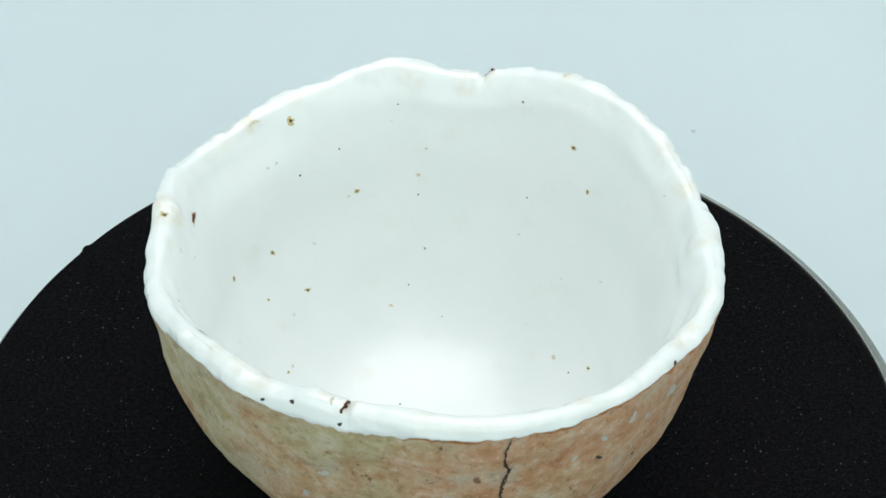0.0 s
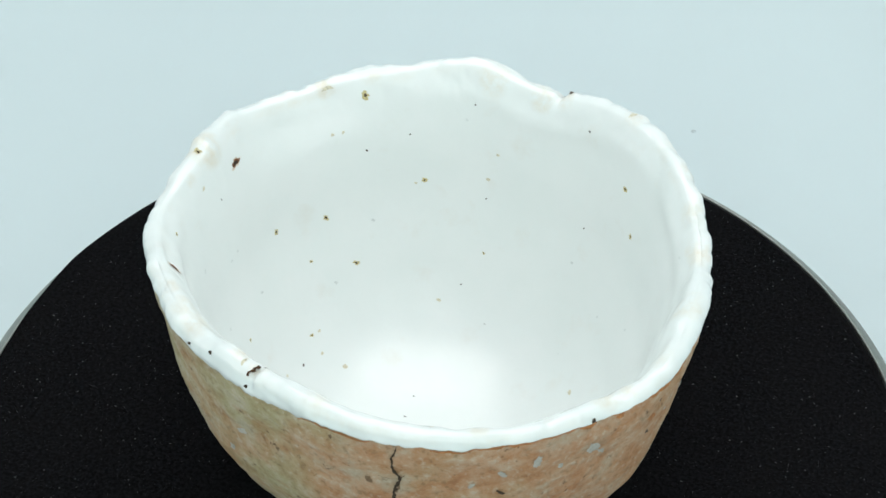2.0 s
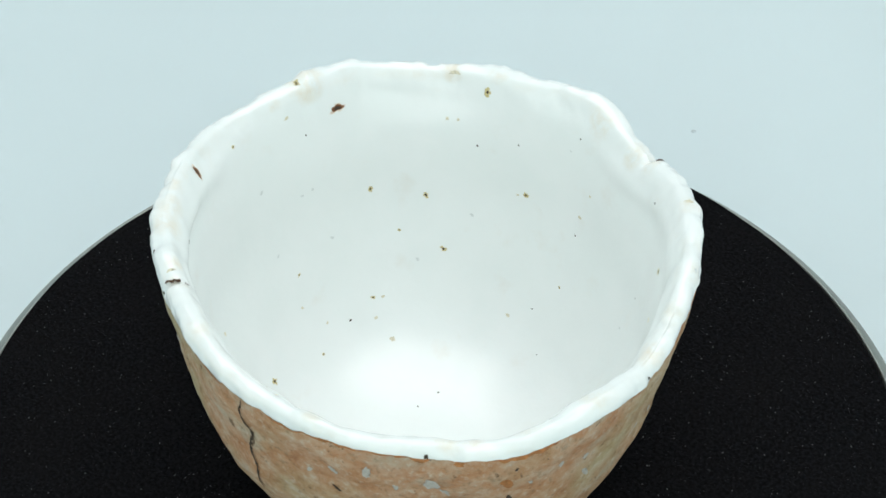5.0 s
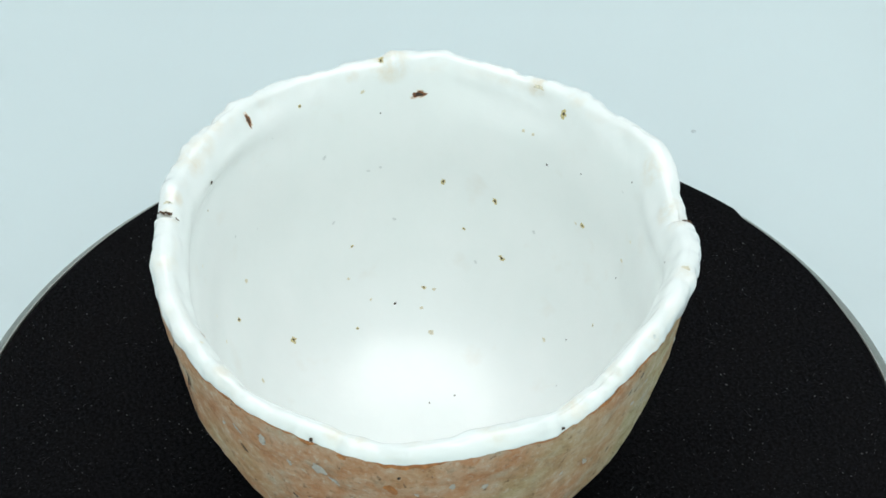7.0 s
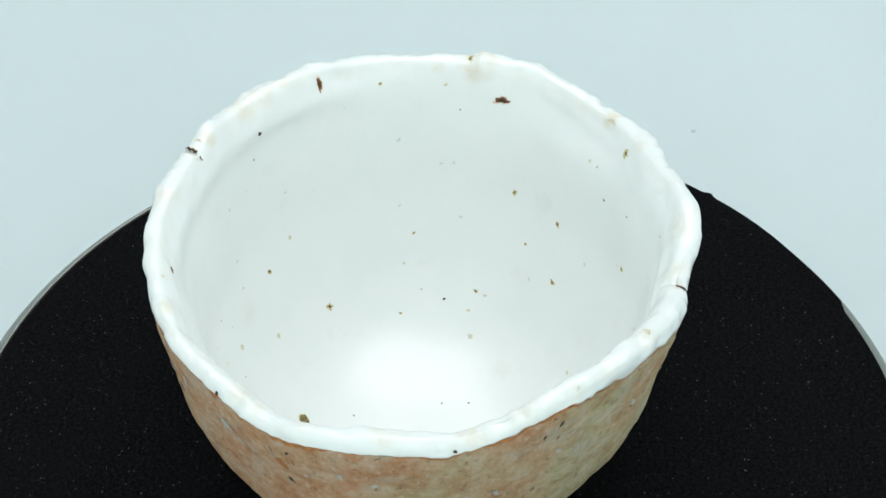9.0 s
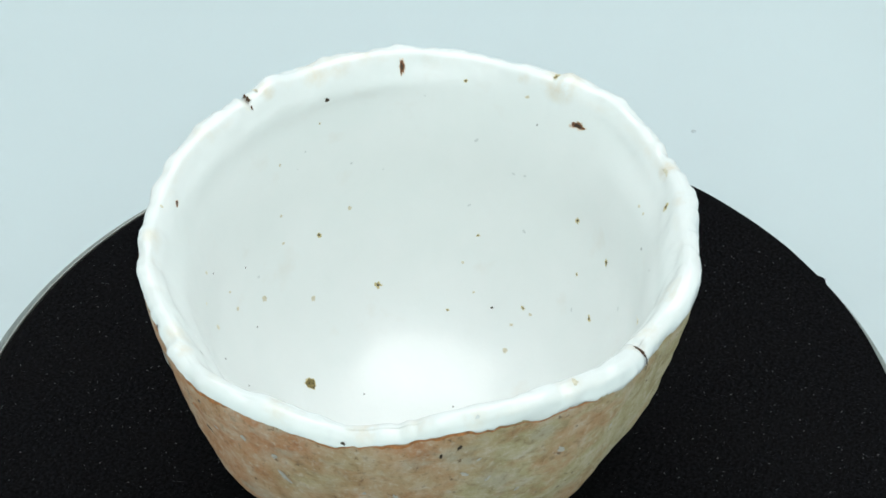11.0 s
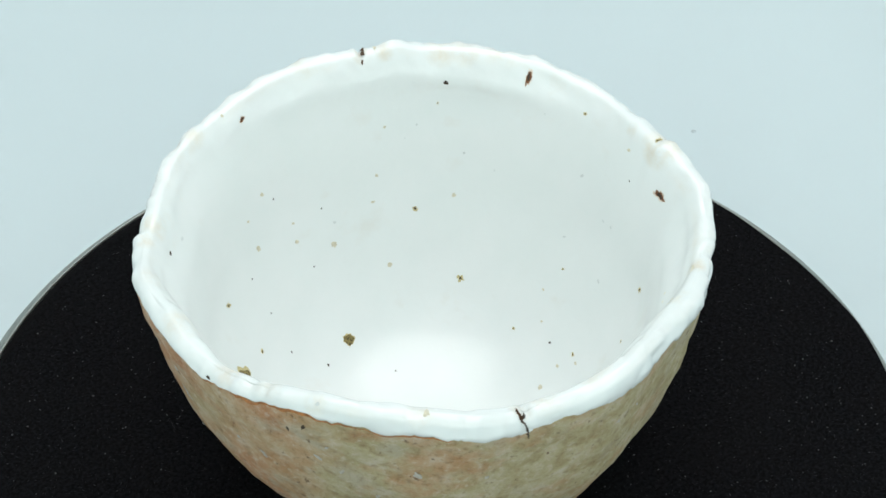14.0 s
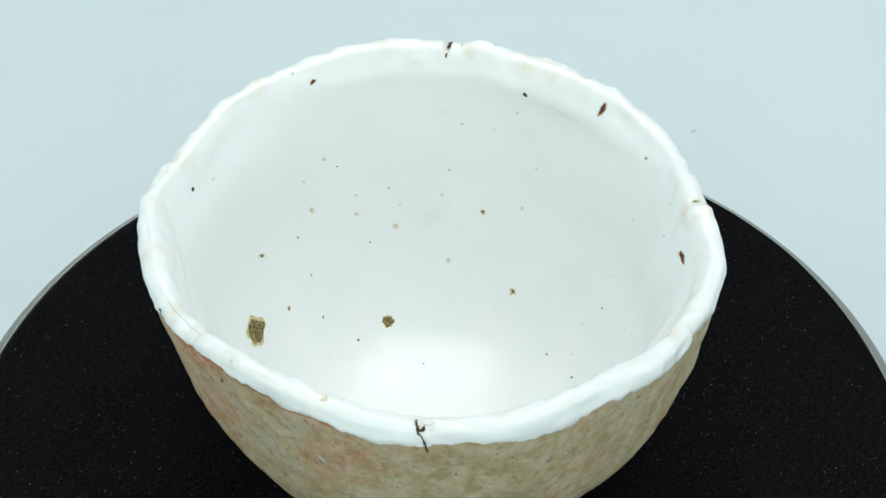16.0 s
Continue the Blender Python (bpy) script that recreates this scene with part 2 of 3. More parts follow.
def lip(ph):
    """Middle, height and half thickness of the rounded lip."""
    a = 2.7 - 0.5 * math.exp(-(angle_gap(ph, 320) / 35) ** 2) + 0.25 * math.sin(5 * ph + 1) * math.sin(2 * ph) + 0.8 * math.exp(-(angle_gap(ph, 351) / 9) ** 2)
    cut = sum(d * math.exp(-(angle_gap(ph, at) / w) ** 2) for at, w, d in NOTCHES)
    deg = math.degrees(ph) % 360
    # a fold stands up behind the chip, and a lump beside the crack
    fold = 1.8 * max(0.0, min(1.0, (174.5 - deg) / 3.0)) * max(0.0, min(1.0, (deg - 149) / 11)) + 1.2 * math.exp(-((deg - 244) / 4.5) ** 2)
    return series(RIM_R, ph) - 0.84 * a, series(RIM_Z, ph) - 0.7 * a + fold, a, cut


def catmull(knots, n):
    out = []
    k = [knots[0]] + list(knots) + [knots[-1]]
    for i in range(1, len(k) - 2):
        for j in range(n):
            t = j / n
            out.append(tuple(0.5 * (2 * k[i][c] + (k[i + 1][c] - k[i - 1][c]) * t + (2 * k[i - 1][c] - 5 * k[i][c] + 4 * k[i + 1][c] - k[i + 2][c]) * t * t
                                    + (3 * k[i][c] - k[i - 1][c] - 3 * k[i + 1][c] + k[i + 2][c]) * t ** 3) for c in (0, 1)))
    out.append(tuple(knots[-1]))
    return out


def inner_knots(ph):
    """The bowl's inside, from the middle of the floor to under the lip."""
    rc, zc, a, cut = lip(ph)
    swing, rise = series(RIM_R, ph) / 63.82, series(RIM_Z, ph) - 78.03
    out = []
    for r, z in INNER:
        h = z / 70
        lean = (-0.43 - 0.64 * math.sin(ph) - 0.44 * math.cos(2 * ph) + 0.91 * math.sin(2 * ph)) * min(1.0, r / 25)
        out.append((r * (1 + (swing - 1) * (0.45 + 0.55 * h)) + lean, z + rise * h * h))
    return out + [(rc - 1.95 * a, zc - 1.7 * a), (rc - 1.42 * a, zc - 0.5 * a)]


def sag(ph, z):
    """The lower wall leans out on one side."""
    lean = math.cos(ph - math.radians(215))
    return lean * 1.3 * max(0.0, min(1.0, z / 15)) * max(0.0, min(1.0, (72 - z) / 25))


def outer_wall(ph, z):
    """Outer radius of the clay at a height."""
    R, rise = series(RIM_R, ph), series(RIM_Z, ph) - 78.03
    for (k0, z0), (k1, z1) in zip(OUTER, OUTER[1:]):
        z0, z1 = z0 + rise * (z0 / 70) ** 2, z1 + rise * (z1 / 70) ** 2
        if z1 <= z <= z0:
            return R * (k0 + (k1 - k0) * (z0 - z) / max(z0 - z1, 1e-6)) + sag(ph, z)
    return R * OUTER[0][0]


def glaze_drop(ph):
    q = (math.degrees(ph) % 360) / 15
    i = int(q) % 24
    d = GLAZE_DROP[i] + (GLAZE_DROP[(i + 1) % 24] - GLAZE_DROP[i]) * (q - int(q))
    v = Vector((5 * math.cos(ph), 5 * math.sin(ph), 0))
    return d + 0.9 * noise.noise(v * 1.3) + 0.75 * noise.noise(v * 4.5) + 0.45 * noise.noise(v * 11)


def glaze_knots(ph):
    rc, zc, a, cut = lip(ph)
    k = inner_knots(ph)
    k += [(rc + a * math.cos(math.radians(q)), zc + a * math.sin(math.radians(q)) - cut * math.sin(math.radians(q)) ** 0.5) for q in (142, 112, 85, 55, 28)]
    zr = series(RIM_Z, ph)
    bottom = min(zr - glaze_drop(ph), zc + 0.1 * a)
    ro = outer_wall(ph, bottom)
    k += [(max(rc + a, ro + 0.5), (zc + 0.2 * a) * 0.5 + bottom * 0.5), (max(ro + 0.35, rc + a * 0.8), bottom + 0.2), (ro - 0.2, bottom - 0.25), (ro - 1.0, bottom)]
    return k


def clay_knots(ph):
    rc, zc, a, cut = lip(ph)
    R, rise = series(RIM_R, ph), series(RIM_Z, ph) - 78.03
    k = [(rc, zc), (rc + a * 0.55, zc), (rc + a * 0.8, zc - 1.4)]
    for q, z in OUTER:
        k.append(((R * q if z > 20 else (R * q) * z / 20 + 63.82 * q * (1 - z / 20)) + sag(ph, z), z + rise * (z / 70) ** 2))
    return k


def skin(knots_of, steps, n, rough):
    """Sweeps the profile round the axis and roughens it; millimetres in, metres out."""
    bm = bmesh.new()
    cols = []
    for i in range(steps):
        ph = 2 * math.pi * i / steps
        col = []
        for j, (r, z) in enumerate(catmull(knots_of(ph), n)):
            if r < 0.02:
                col.append(None)
                continue
            p = Vector((r * math.cos(ph), r * math.sin(ph), z))
            dr, dz = rough(p, ph, r, z)
            col.append(bm.verts.new(((r + dr) * math.cos(ph) / 1000, (r + dr) * math.sin(ph) / 1000, (z + dz) / 1000)))
        cols.append(col)
    tips = {}
    for i in range(steps):
        a, b = cols[i], cols[(i + 1) % steps]
        for j in range(len(a) - 1):
            q = [a[j], b[j], b[j + 1], a[j + 1]]
            if None in q:
                if j not in tips:
                    z = (a[j + 1] or a[j]).co.z
                    tips[j] = bm.verts.new((0, 0, z))
                q = [v for v in q if v is not None] + [tips[j]]
            bm.faces.new(q)
    bmesh.ops.recalc_face_normals(bm, faces=bm.faces)
    smooth(bm)
    return bm


def glaze_rough(p, ph, r, z):
    rc, zc, a, cut = lip(ph)
    near = max(0.0, min(1.0, (z - zc + 9) / 9))
    outside = 1.0 if r > rc else 0.0
    lump = 0.9 * noise.noise(p / 9) + 0.6 * noise.noise(p / 4.6 + Vector((7, 3, 1))) + 0.06 * noise.noise(p / 2)
    crease = noise.noise(p / 5 + Vector((2, 9, 5)))
    lump -= 0.45 * max(0.0, 1 - abs(crease) / 0.2) * max(0.0, noise.noise(p / 17) + 0.15)
    bead = noise.noise(Vector((math.cos(ph), math.sin(ph), 0.35)) * 17) + 0.6 * noise.noise(Vector((math.cos(ph), math.sin(ph), 1.7)) * 31)
    lump += 0.55 * max(0.0, min(1.0, (r - rc) / a + 0.5)) * bead * (0.4 + max(0.0, noise.noise(Vector((math.cos(ph), math.sin(ph), 4)) * 2.5) + 0.5))
    wave = 0.7 * noise.noise(p / 26)
    k = near * lump * (1.0 if outside else 0.65)
    sign = max(-1.0, min(1.0, (r - rc) / a))
    groove = 0.3 * cut if outside and z > zc - 2 else 0.0
    return sign * (k * 0.8) - groove + wave * (1 - outside) * min(1, r / 20), 0.9 * k * near + 0.25 * wave * (1 - near)


def clay_rough(p, ph, r, z):
    fade = max(0.0, min(1.0, (z - 3) / 10))
    v = Vector((p.x, p.y, p.z * 1.4))
    n = 0.7 * noise.noise(v / 14) + 0.3 * noise.noise(v / 5) + 0.12 * noise.noise(v / 2.2) - 0.35 * max(0, noise.noise(v / 3.1 + Vector((4, 4, 4))) - 0.25)
    top = series(RIM_Z, ph) - z
    # the clay draws in under the glaze
    under = max(0.0, min(1.0, (glaze_drop(ph) - 0.6 - top) / 1.0)) if z > 60 else 0.0
    return -0.7 * under + n * fade * (0.08 + 0.92 * max(0.0, min(1.0, (top - glaze_drop(ph) - 1.2) / 5))), 0.0


# thin, stained places on the lip: azimuth, radius, height and size in millimetres, strength
BLUSH = [(12, 61, 77.3, 4.5, 0.6), (22, 60, 79.5, 4, 0.4), (33, 61.5, 81.4, 3, 0.5), (54, 59.5, 81.4, 3.5, 0.5), (75, 56.5, 76, 3, 0.7), (80, 55, 75, 4, 0.7), (94, 56, 75.8, 4.5, 0.6), (125, 58.8, 75.4, 3, 0.5), (136.6, 60.2, 73.7, 3, 0.8), (172.5, 61.2, 76.6, 5.5, 0.8), (182, 60, 75.3, 2, 0.5)]
BLUSH_MORE = [(220.5, 61, 80.9, 3, 0.5), (227.5, 59.6, 81, 4, 0.6), (233.5, 59.5, 81, 4.5, 0.6), (247.5, 58.7, 82, 2.5, 0.7), (253, 59, 82, 2.5, 0.8), (267.5, 60.4, 83, 4, 0.4), (299, 62.8, 80, 3, 0.5), (325, 63, 77.4, 4, 0.6), (329, 64.8, 77.6, 3, 0.7), (340, 63, 77, 4, 0.5), (355, 62, 77, 5, 0.5)]


def stain_lip(mesh):
    layer = mesh.attributes.new("blush", "FLOAT", "POINT")
    spots = [(Vector((r * math.cos(math.radians(az)), r * math.sin(math.radians(az)), z)), size, k) for az, r, z, size, k in BLUSH + BLUSH_MORE]
    for v in mesh.vertices:
        p = v.co * 1000
        if p.z < 62:
            continue
        ph = math.atan2(p.y, p.x)
        # a faint line along the crest, and the stained spots
        crest = 0.32 * max(0.0, 1 - abs(p.z - series(RIM_Z, ph) + 0.6) / 1.6) * max(0.0, noise.noise(Vector((p.x, p.y, 0)) / 14) + 0.35)
        for c, size, k in spots:
            d = (p - c).length / size
            if d < 1.1:
                crest = max(crest, k * max(0.0, 1 - (d / 1.1) ** 2))
        layer.data[v.index].value = crest


def build_bowl():
    root = new("tea_bowl")
    tagged(root, "hand-pinched tea bowl, thick white glaze inside, rough bare clay outside", "bowl")
    glaze = part("glaze", skin(glaze_knots, 600, 4, glaze_rough), GLAZE, root, "thick satin white glaze over the inside and lumpy lip")
    stain_lip(glaze.data)
    part("clay_body", skin(clay_knots, 600, 4, clay_rough), CLAY, root, "bare buff and orange clay with grit and pits")
    return root


tea_bowl = build_bowl()

# ---- flaws in glaze and clay: azimuth, elevation from the bowl's middle, length and breadth in millimetres, slant ----
IRON_IN = [(127.2, 24.8, 2.43, 1.48, 90), (112.6, 2.2, 1.51, 1.14, 138), (143.8, -4.7, 1.56, 1.14, 130), (138.2, -21.7, 1.81, 1.16, 144), (92.3, -21.1, 0.78, 0.74, 86), (47.4, 22.0, 1.64, 1.2, 62), (40.4, 12.5, 1.57, 0.88, 86), (159.7, -1.9, 1.44, 1.18, 104), (9.0, -31.4, 1.48, 1.05, 18), (166.7, -34.8, 1.35, 0.85, 147), (152.7, -15.4, 0.74, 0.71, 140), (226.0, -31.7, 1.93, 1.75, 101), (241.6, -9.1, 1.42, 1.32, 69), (314.2, -4.5, 1.92, 1.28, 138), (314.8, -23.1, 1.43, 1.29, 152), (198.6, -42.3, 0.98, 0.78, 164), (190.0, -17.1, 0.98, 0.57, 36), (234.4, 20.9, 0.68, 0.57, 66), (196.1, 24.2, 1.02, 0.82, 33)]
OCHRE_IN = [(136.1, 25.5, 3.13, 1.05, 175), (26.0, -40.6, 1.55, 1.23, 161), (90.9, 12.6, 0.74, 0.71, 49), (93.5, 3.5, 1.16, 0.89, 177), (134.6, 18.5, 0.84, 0.76, 55), (137.5, 18.4, 0.98, 0.92, 40), (108.2, -38.9, 1.23, 0.89, 164), (162.6, -35.5, 0.99, 0.72, 4), (115.3, 1.2, 0.84, 0.65, 135), (164.4, -49.8, 1.59, 1.22, 153), (251.8, -26.1, 1.37, 1.34, 83), (293.6, -1.6, 1.71, 1.39, 114), (280.4, -7.8, 1.3, 1.17, 126), (269.0, -14.2, 1.64, 1.53, 158), (252.2, 3.3, 0.9, 0.87, 74), (254.1, -4.9, 1.03, 0.79, 2), (294.2, 7.8, 0.98, 0.71, 124), (287.1, 11.4, 1.43, 1.05, 132), (194.2, -26.6, 0.85, 0.71, 21), (188.5, -35.4, 0.89, 0.57, 29)]
OCHRE_IN_MORE = [(229.8, -5.4, 1.25, 1.07, 81), (248.8, 17.1, 0.85, 0.71, 87), (290.3, 29.7, 0.73, 0.69, 7), (180.0, 24.5, 1.46, 0.78, 30), (279.5, -2.5, 0.94, 0.62, 158), (168.2, -41.5, 1.04, 0.74, 3)]
GREY_IN = [(100.4, 20.8, 0.74, 0.62, 155), (129.4, -9.9, 1.17, 0.88, 145), (60.8, -12.3, 1.0, 0.88, 52), (147.4, -25.2, 1.09, 0.86, 138), (41.0, -18.6, 0.75, 0.58, 42), (26.3, -9.9, 1.08, 0.57, 41), (46.4, -38.8, 0.5, 0.44, 23), (175.0, -11.4, 1.3, 0.67, 144), (14.2, 25.9, 0.88, 0.66, 41), (193.7, -8.4, 1.15, 0.57, 38), (266.9, -7.7, 1.03, 0.79, 172), (240.0, 16.2, 0.7, 0.57, 75), (192.6, 11.6, 1.56, 0.83, 44), (321.1, 22.7, 1.4, 0.95, 147), (218.4, 3.9, 0.62, 0.43, 55), (227.3, 7.9, 0.89, 0.62, 42), (243.5, 12.9, 0.52, 0.43, 81), (206.2, 22.3, 0.58, 0.42, 130), (181.0, 5.3, 1.31, 0.7, 177), (177.5, 5.9, 0.87, 0.69, 173)]
GASH_IN = [(165.8, 21.7, 3.46, 2.02, 1), (211.7, 28.3, 3.81, 1.28, 91), (286.3, 28.7, 1.53, 1.09, 29)]
BLOTCH_IN = [(331.8, -17.9, 7.83, 6.31, 10), (278.7, -44.0, 3.06, 2.96, 21)]
DOT_IN = [(232.2, 27.3, 1.57, 1.33, 136), (128.8, 13.0, 0.78, 0.56, 121), (116.4, 17.3, 0.53, 0.42, 110), (98.3, 24.4, 0.45, 0.42, 101), (64.2, 27.6, 0.62, 0.56, 31), (60.2, 0.5, 0.59, 0.43, 63), (99.4, -33.1, 0.45, 0.44, 133), (93.7, -3.2, 0.5, 0.44, 92), (85.6, -44.4, 0.3, 0.3, 116), (14.4, -38.9, 0.61, 0.43, 31), (137.2, -72.8, 0.54, 0.44, 39), (179.4, -38.7, 0.9, 0.57, 30), (283.8, 8.1, 0.56, 0.43, 116), (269.8, -2.2, 0.49, 0.44, 97), (278.0, -17.6, 0.48, 0.44, 125), (265.1, -60.8, 0.49, 0.44, 79), (295.8, -45.6, 0.77, 0.61, 48), (304.3, -33.1, 0.59, 0.51, 45), (300.9, -19.6, 0.52, 0.44, 138), (300.4, -7.0, 0.61, 0.5, 86)]
DOT_IN_MORE = [(327.8, 23.8, 1.28, 0.95, 23), (176.1, 20.0, 0.44, 0.43, 105), (171.5, -77.4, 0.56, 0.44, 92)]
IRON_OUT = [(174.4, 27.4, 1.42, 0.9, 3)]
OCHRE_OUT = [(249.5, 32.0, 1.55, 0.7, 97), (55.1, 31.5, 1.52, 1.23, 25)]
GREY_OUT = [(33.6, 30.9, 1.26, 0.96, 20)]
CHIP_OUT = [(246.6, 12.1, 3.5, 2.52, 31), (241.5, 2.6, 4.7, 2.29, 70), (303.4, 18.6, 3.62, 1.75, 120), (324.0, 15.3, 3.76, 1.56, 123), (224.7, 4.5, 1.9, 0.85, 55), (309.8, 19.9, 4.42, 2.11, 87), (321.6, 17.9, 4.74, 3.14, 113), (353.6, 8.6, 5.32, 1.66, 111), (314.9, 16.5, 2.5, 1.66, 92), (297.7, 15.6, 2.34, 1.24, 57), (339.9, 15.6, 2.26, 1.11, 117), (346.4, 17.0, 3.12, 1.65, 85), (352.6, 14.9, 2.08, 1.8, 128), (17.0, 7.4, 2.78, 1.27, 122), (31.3, 14.6, 2.78, 1.19, 125), (53.1, 14.5, 2.54, 1.65, 123), (10.3, 8.6, 2.08, 1.09, 71), (347.5, -10.2, 2.46, 1.15, 56), (43.6, 3.4, 2.13, 1.03, 62), (36.3, 11.7, 2.34, 1.02, 53)]
CHIP_OUT_MORE = [(99.2, 13.9, 2.06, 0.93, 122), (34.1, 19.6, 1.84, 0.84, 53), (106.3, 13.2, 1.84, 0.85, 124), (67.8, 11.4, 1.58, 1.21, 82)]
DOT_OUT = [(242.1, 30.2, 1.15, 0.95, 5), (235.8, 28.3, 1.36, 0.73, 36), (251.8, 28.4, 1.09, 0.9, 60), (75.2, 27.5, 1.68, 1.03, 35)]
RUST_OUT = [(335.4, 16.8, 4.49, 2.21, 114), (326.6, 23.4, 2.44, 1.26, 3)]
PIT_OUT = [(8.0, 24.9, 1.34, 0.86, 145), (303.3, 12.6, 3.22, 1.08, 134), (314.2, 4.4, 2.37, 0.88, 116), (336.2, 11.8, 2.73, 1.19, 122), (320.8, 25.2, 1.17, 1.12, 142), (336.9, 20.5, 1.77, 0.71, 80), (26.4, 22.4, 2.0, 0.71, 85), (30.0, 24.4, 2.29, 0.87, 66)]
MARKS = [
    ("i", "iron", IRON_IN),
    ("i", "ochre", OCHRE_IN),
    ("i", "ochre", OCHRE_IN_MORE),
    ("i", "grey", GREY_IN),
    ("i", "gash", GASH_IN),
    ("i", "blotch", BLOTCH_IN),
    ("i", "dot", DOT_IN),
    ("i", "dot", DOT_IN_MORE),
    ("o", "iron", IRON_OUT),
    ("o", "ochre", OCHRE_OUT),
    ("o", "grey", GREY_OUT),
    ("o", "chip", CHIP_OUT),
    ("o", "chip", CHIP_OUT_MORE),
    ("o", "dot", DOT_OUT),
    ("o", "rust", RUST_OUT),
    ("o", "pit", PIT_OUT),
]
MIDDLE = Vector((0, 0, 0.045))


def surface_tree(*obs):
    verts, polys = [], []
    for ob in obs:
        base = len(verts)
        verts += [v.co.copy() for v in ob.data.vertices]
        polys += [[base + i for i in p.vertices] for p in ob.data.polygons]
    return BVHTree.FromPolygons(verts, polys)


def bearing(az, el):
    a, e = math.radians(az), math.radians(el)
    return Vector((math.cos(e) * math.cos(a), math.cos(e) * math.sin(a), math.sin(e)))


def touch(tree, side, way):
    """The bowl's surface met along a bearing, from the inside or from the outside."""
    if side == "i":
        p, n, _, _ = tree.ray_cast(MIDDLE, way)
    else:
        p, n, _, _ = tree.ray_cast(MIDDLE + way * 0.2, -way)
    if n is not None and n.dot(way) * (1 if side == "i" else -1) > 0:
        n = -n
    return p, n


def drape(tree, side, az, el, w, h, turn, rings, seed, ragged=0.25, lift=0.00006, dome=0.0, slots=None):
    """A small uneven patch that lies on the surface. rings: (share of the radius, material slot of the ring's faces)."""
    centre, n = touch(tree, side, bearing(az, el))
    if centre is None:
        return None
    around = [touch(tree, side, bearing(az + da, el + de))[1] for da, de in ((0.9, 0), (-0.9, 0), (0, 0.9), (0, -0.9), (0.6, 0.6), (-0.6, -0.6))]
    n = sum((v for v in around if v is not None and v.dot(n) > 0.3), n.copy()).normalized()
    right = Vector((-math.sin(math.radians(az)), math.cos(math.radians(az)), 0))
    up = n.cross(right).normalized()
    right = up.cross(n).normalized()
    rng = random.Random(seed)
    turned = math.radians(turn)
    right, up = right * math.cos(turned) + up * math.sin(turned), up * math.cos(turned) - right * math.sin(turned)
    steps = 18
    bm = bmesh.new()
    c = bm.verts.new(centre + n * (lift + dome))
    last = None
    for share, slot in rings:
        ring = []
        for i in range(steps):
            a = 2 * math.pi * i / steps
            k = share * (1 + ragged * noise.noise(Vector((1.7 * math.cos(a), 1.7 * math.sin(a), seed * 3.1))) + 0.5 * ragged * rng.uniform(-1, 1))
            dx, dy = 0.5 * w * k * math.cos(a) / 1000, 0.5 * h * k * math.sin(a) / 1000
            q = centre + right * dx + up * dy
            p, _ = touch(tree, side, (q - MIDDLE).normalized())
            if p is None or (p - q).length > 0.0025:
                p = q
            ring.append(bm.verts.new(p + n * (lift + dome * max(0.0, 1 - share ** 2))))
        for i in range(steps):
            j = (i + 1) % steps
            f = bm.faces.new((c, ring[i], ring[j]) if last is None else (last[i], ring[i], ring[j], last[j]))
            f.material_index, f.smooth = slot, True
        last = ring
    bmesh.ops.recalc_face_normals(bm, faces=bm.faces)
    if bm.faces[:][0].normal.dot(n) < 0:
        bmesh.ops.reverse_faces(bm, faces=bm.faces)
    return bm


def ribbon(tree, side, points, width, seed):
    """A crack: a thin uneven dark line along bearings."""
    rng = random.Random(seed)
    line = []
    for (a0, e0), (a1, e1) in zip(points, points[1:]):
        for i in range(7):
            t = i / 7
            line.append((a0 + (a1 - a0) * t + rng.uniform(-0.16, 0.16), e0 + (e1 - e0) * t))
    bm = bmesh.new()
    last = None
    for i, (az, el) in enumerate(line):
        p, n = touch(tree, side, bearing(az, el))
        if p is None or p.dot(bearing(az, 0)) < 0.03:
            continue
        ends = math.sin(math.pi * (i + 0.6) / (len(line) + 0.2)) ** 0.4
        d = Vector((-math.sin(math.radians(az)), math.cos(math.radians(az)), 0)) * (width * ends * rng.uniform(0.45, 1.3) / 2000)
        pair = [bm.verts.new(p - d + n * 0.00025), bm.verts.new(p + d + n * 0.00025)]
        if last:
            bm.faces.new((last[0], last[1], pair[1], pair[0]))
        last = pair
    bmesh.ops.recalc_face_normals(bm, faces=bm.faces)
    return bm


def scorch(tree, start, end, seed, breadth):
    """The orange line that the fire left on the clay under the glaze's edge."""
    bm = bmesh.new()
    last = None
    steps = int((end - start) / 0.6)
    for i in range(steps + 1):
        deg = start + (end - start) * i / steps
        ph = math.radians(deg)
        v = Vector((4 * math.cos(ph), 4 * math.sin(ph), seed))
        width = breadth * max(0.0, (0.3 + 1.3 * noise.noise(v * 1.7) + 0.7 * noise.noise(v * 6)) * math.sin(math.pi * i / steps) ** 0.5)
        rc, zc, a, cut = lip(ph)
        top = min(series(RIM_Z, ph) - glaze_drop(ph), zc + 0.1 * a) + 0.3
        row = []
        for k in range(6):
            z = top - 0.3 - (0.3 + width) * k / 5
            out = Vector((math.cos(ph), math.sin(ph), 0))
            p, _, _, _ = tree.ray_cast(out * 0.2 + Vector((0, 0, z / 1000)), -out)
            row.append(bm.verts.new((p if p else out * outer_wall(ph, z) / 1000 + Vector((0, 0, z / 1000))) + out * 0.00016))
        if last:
            for k in range(5):
                bm.faces.new((last[k], last[k + 1], row[k + 1], row[k])).smooth = True
        last = row
    bmesh.ops.recalc_face_normals(bm, faces=bm.faces)
    return bm


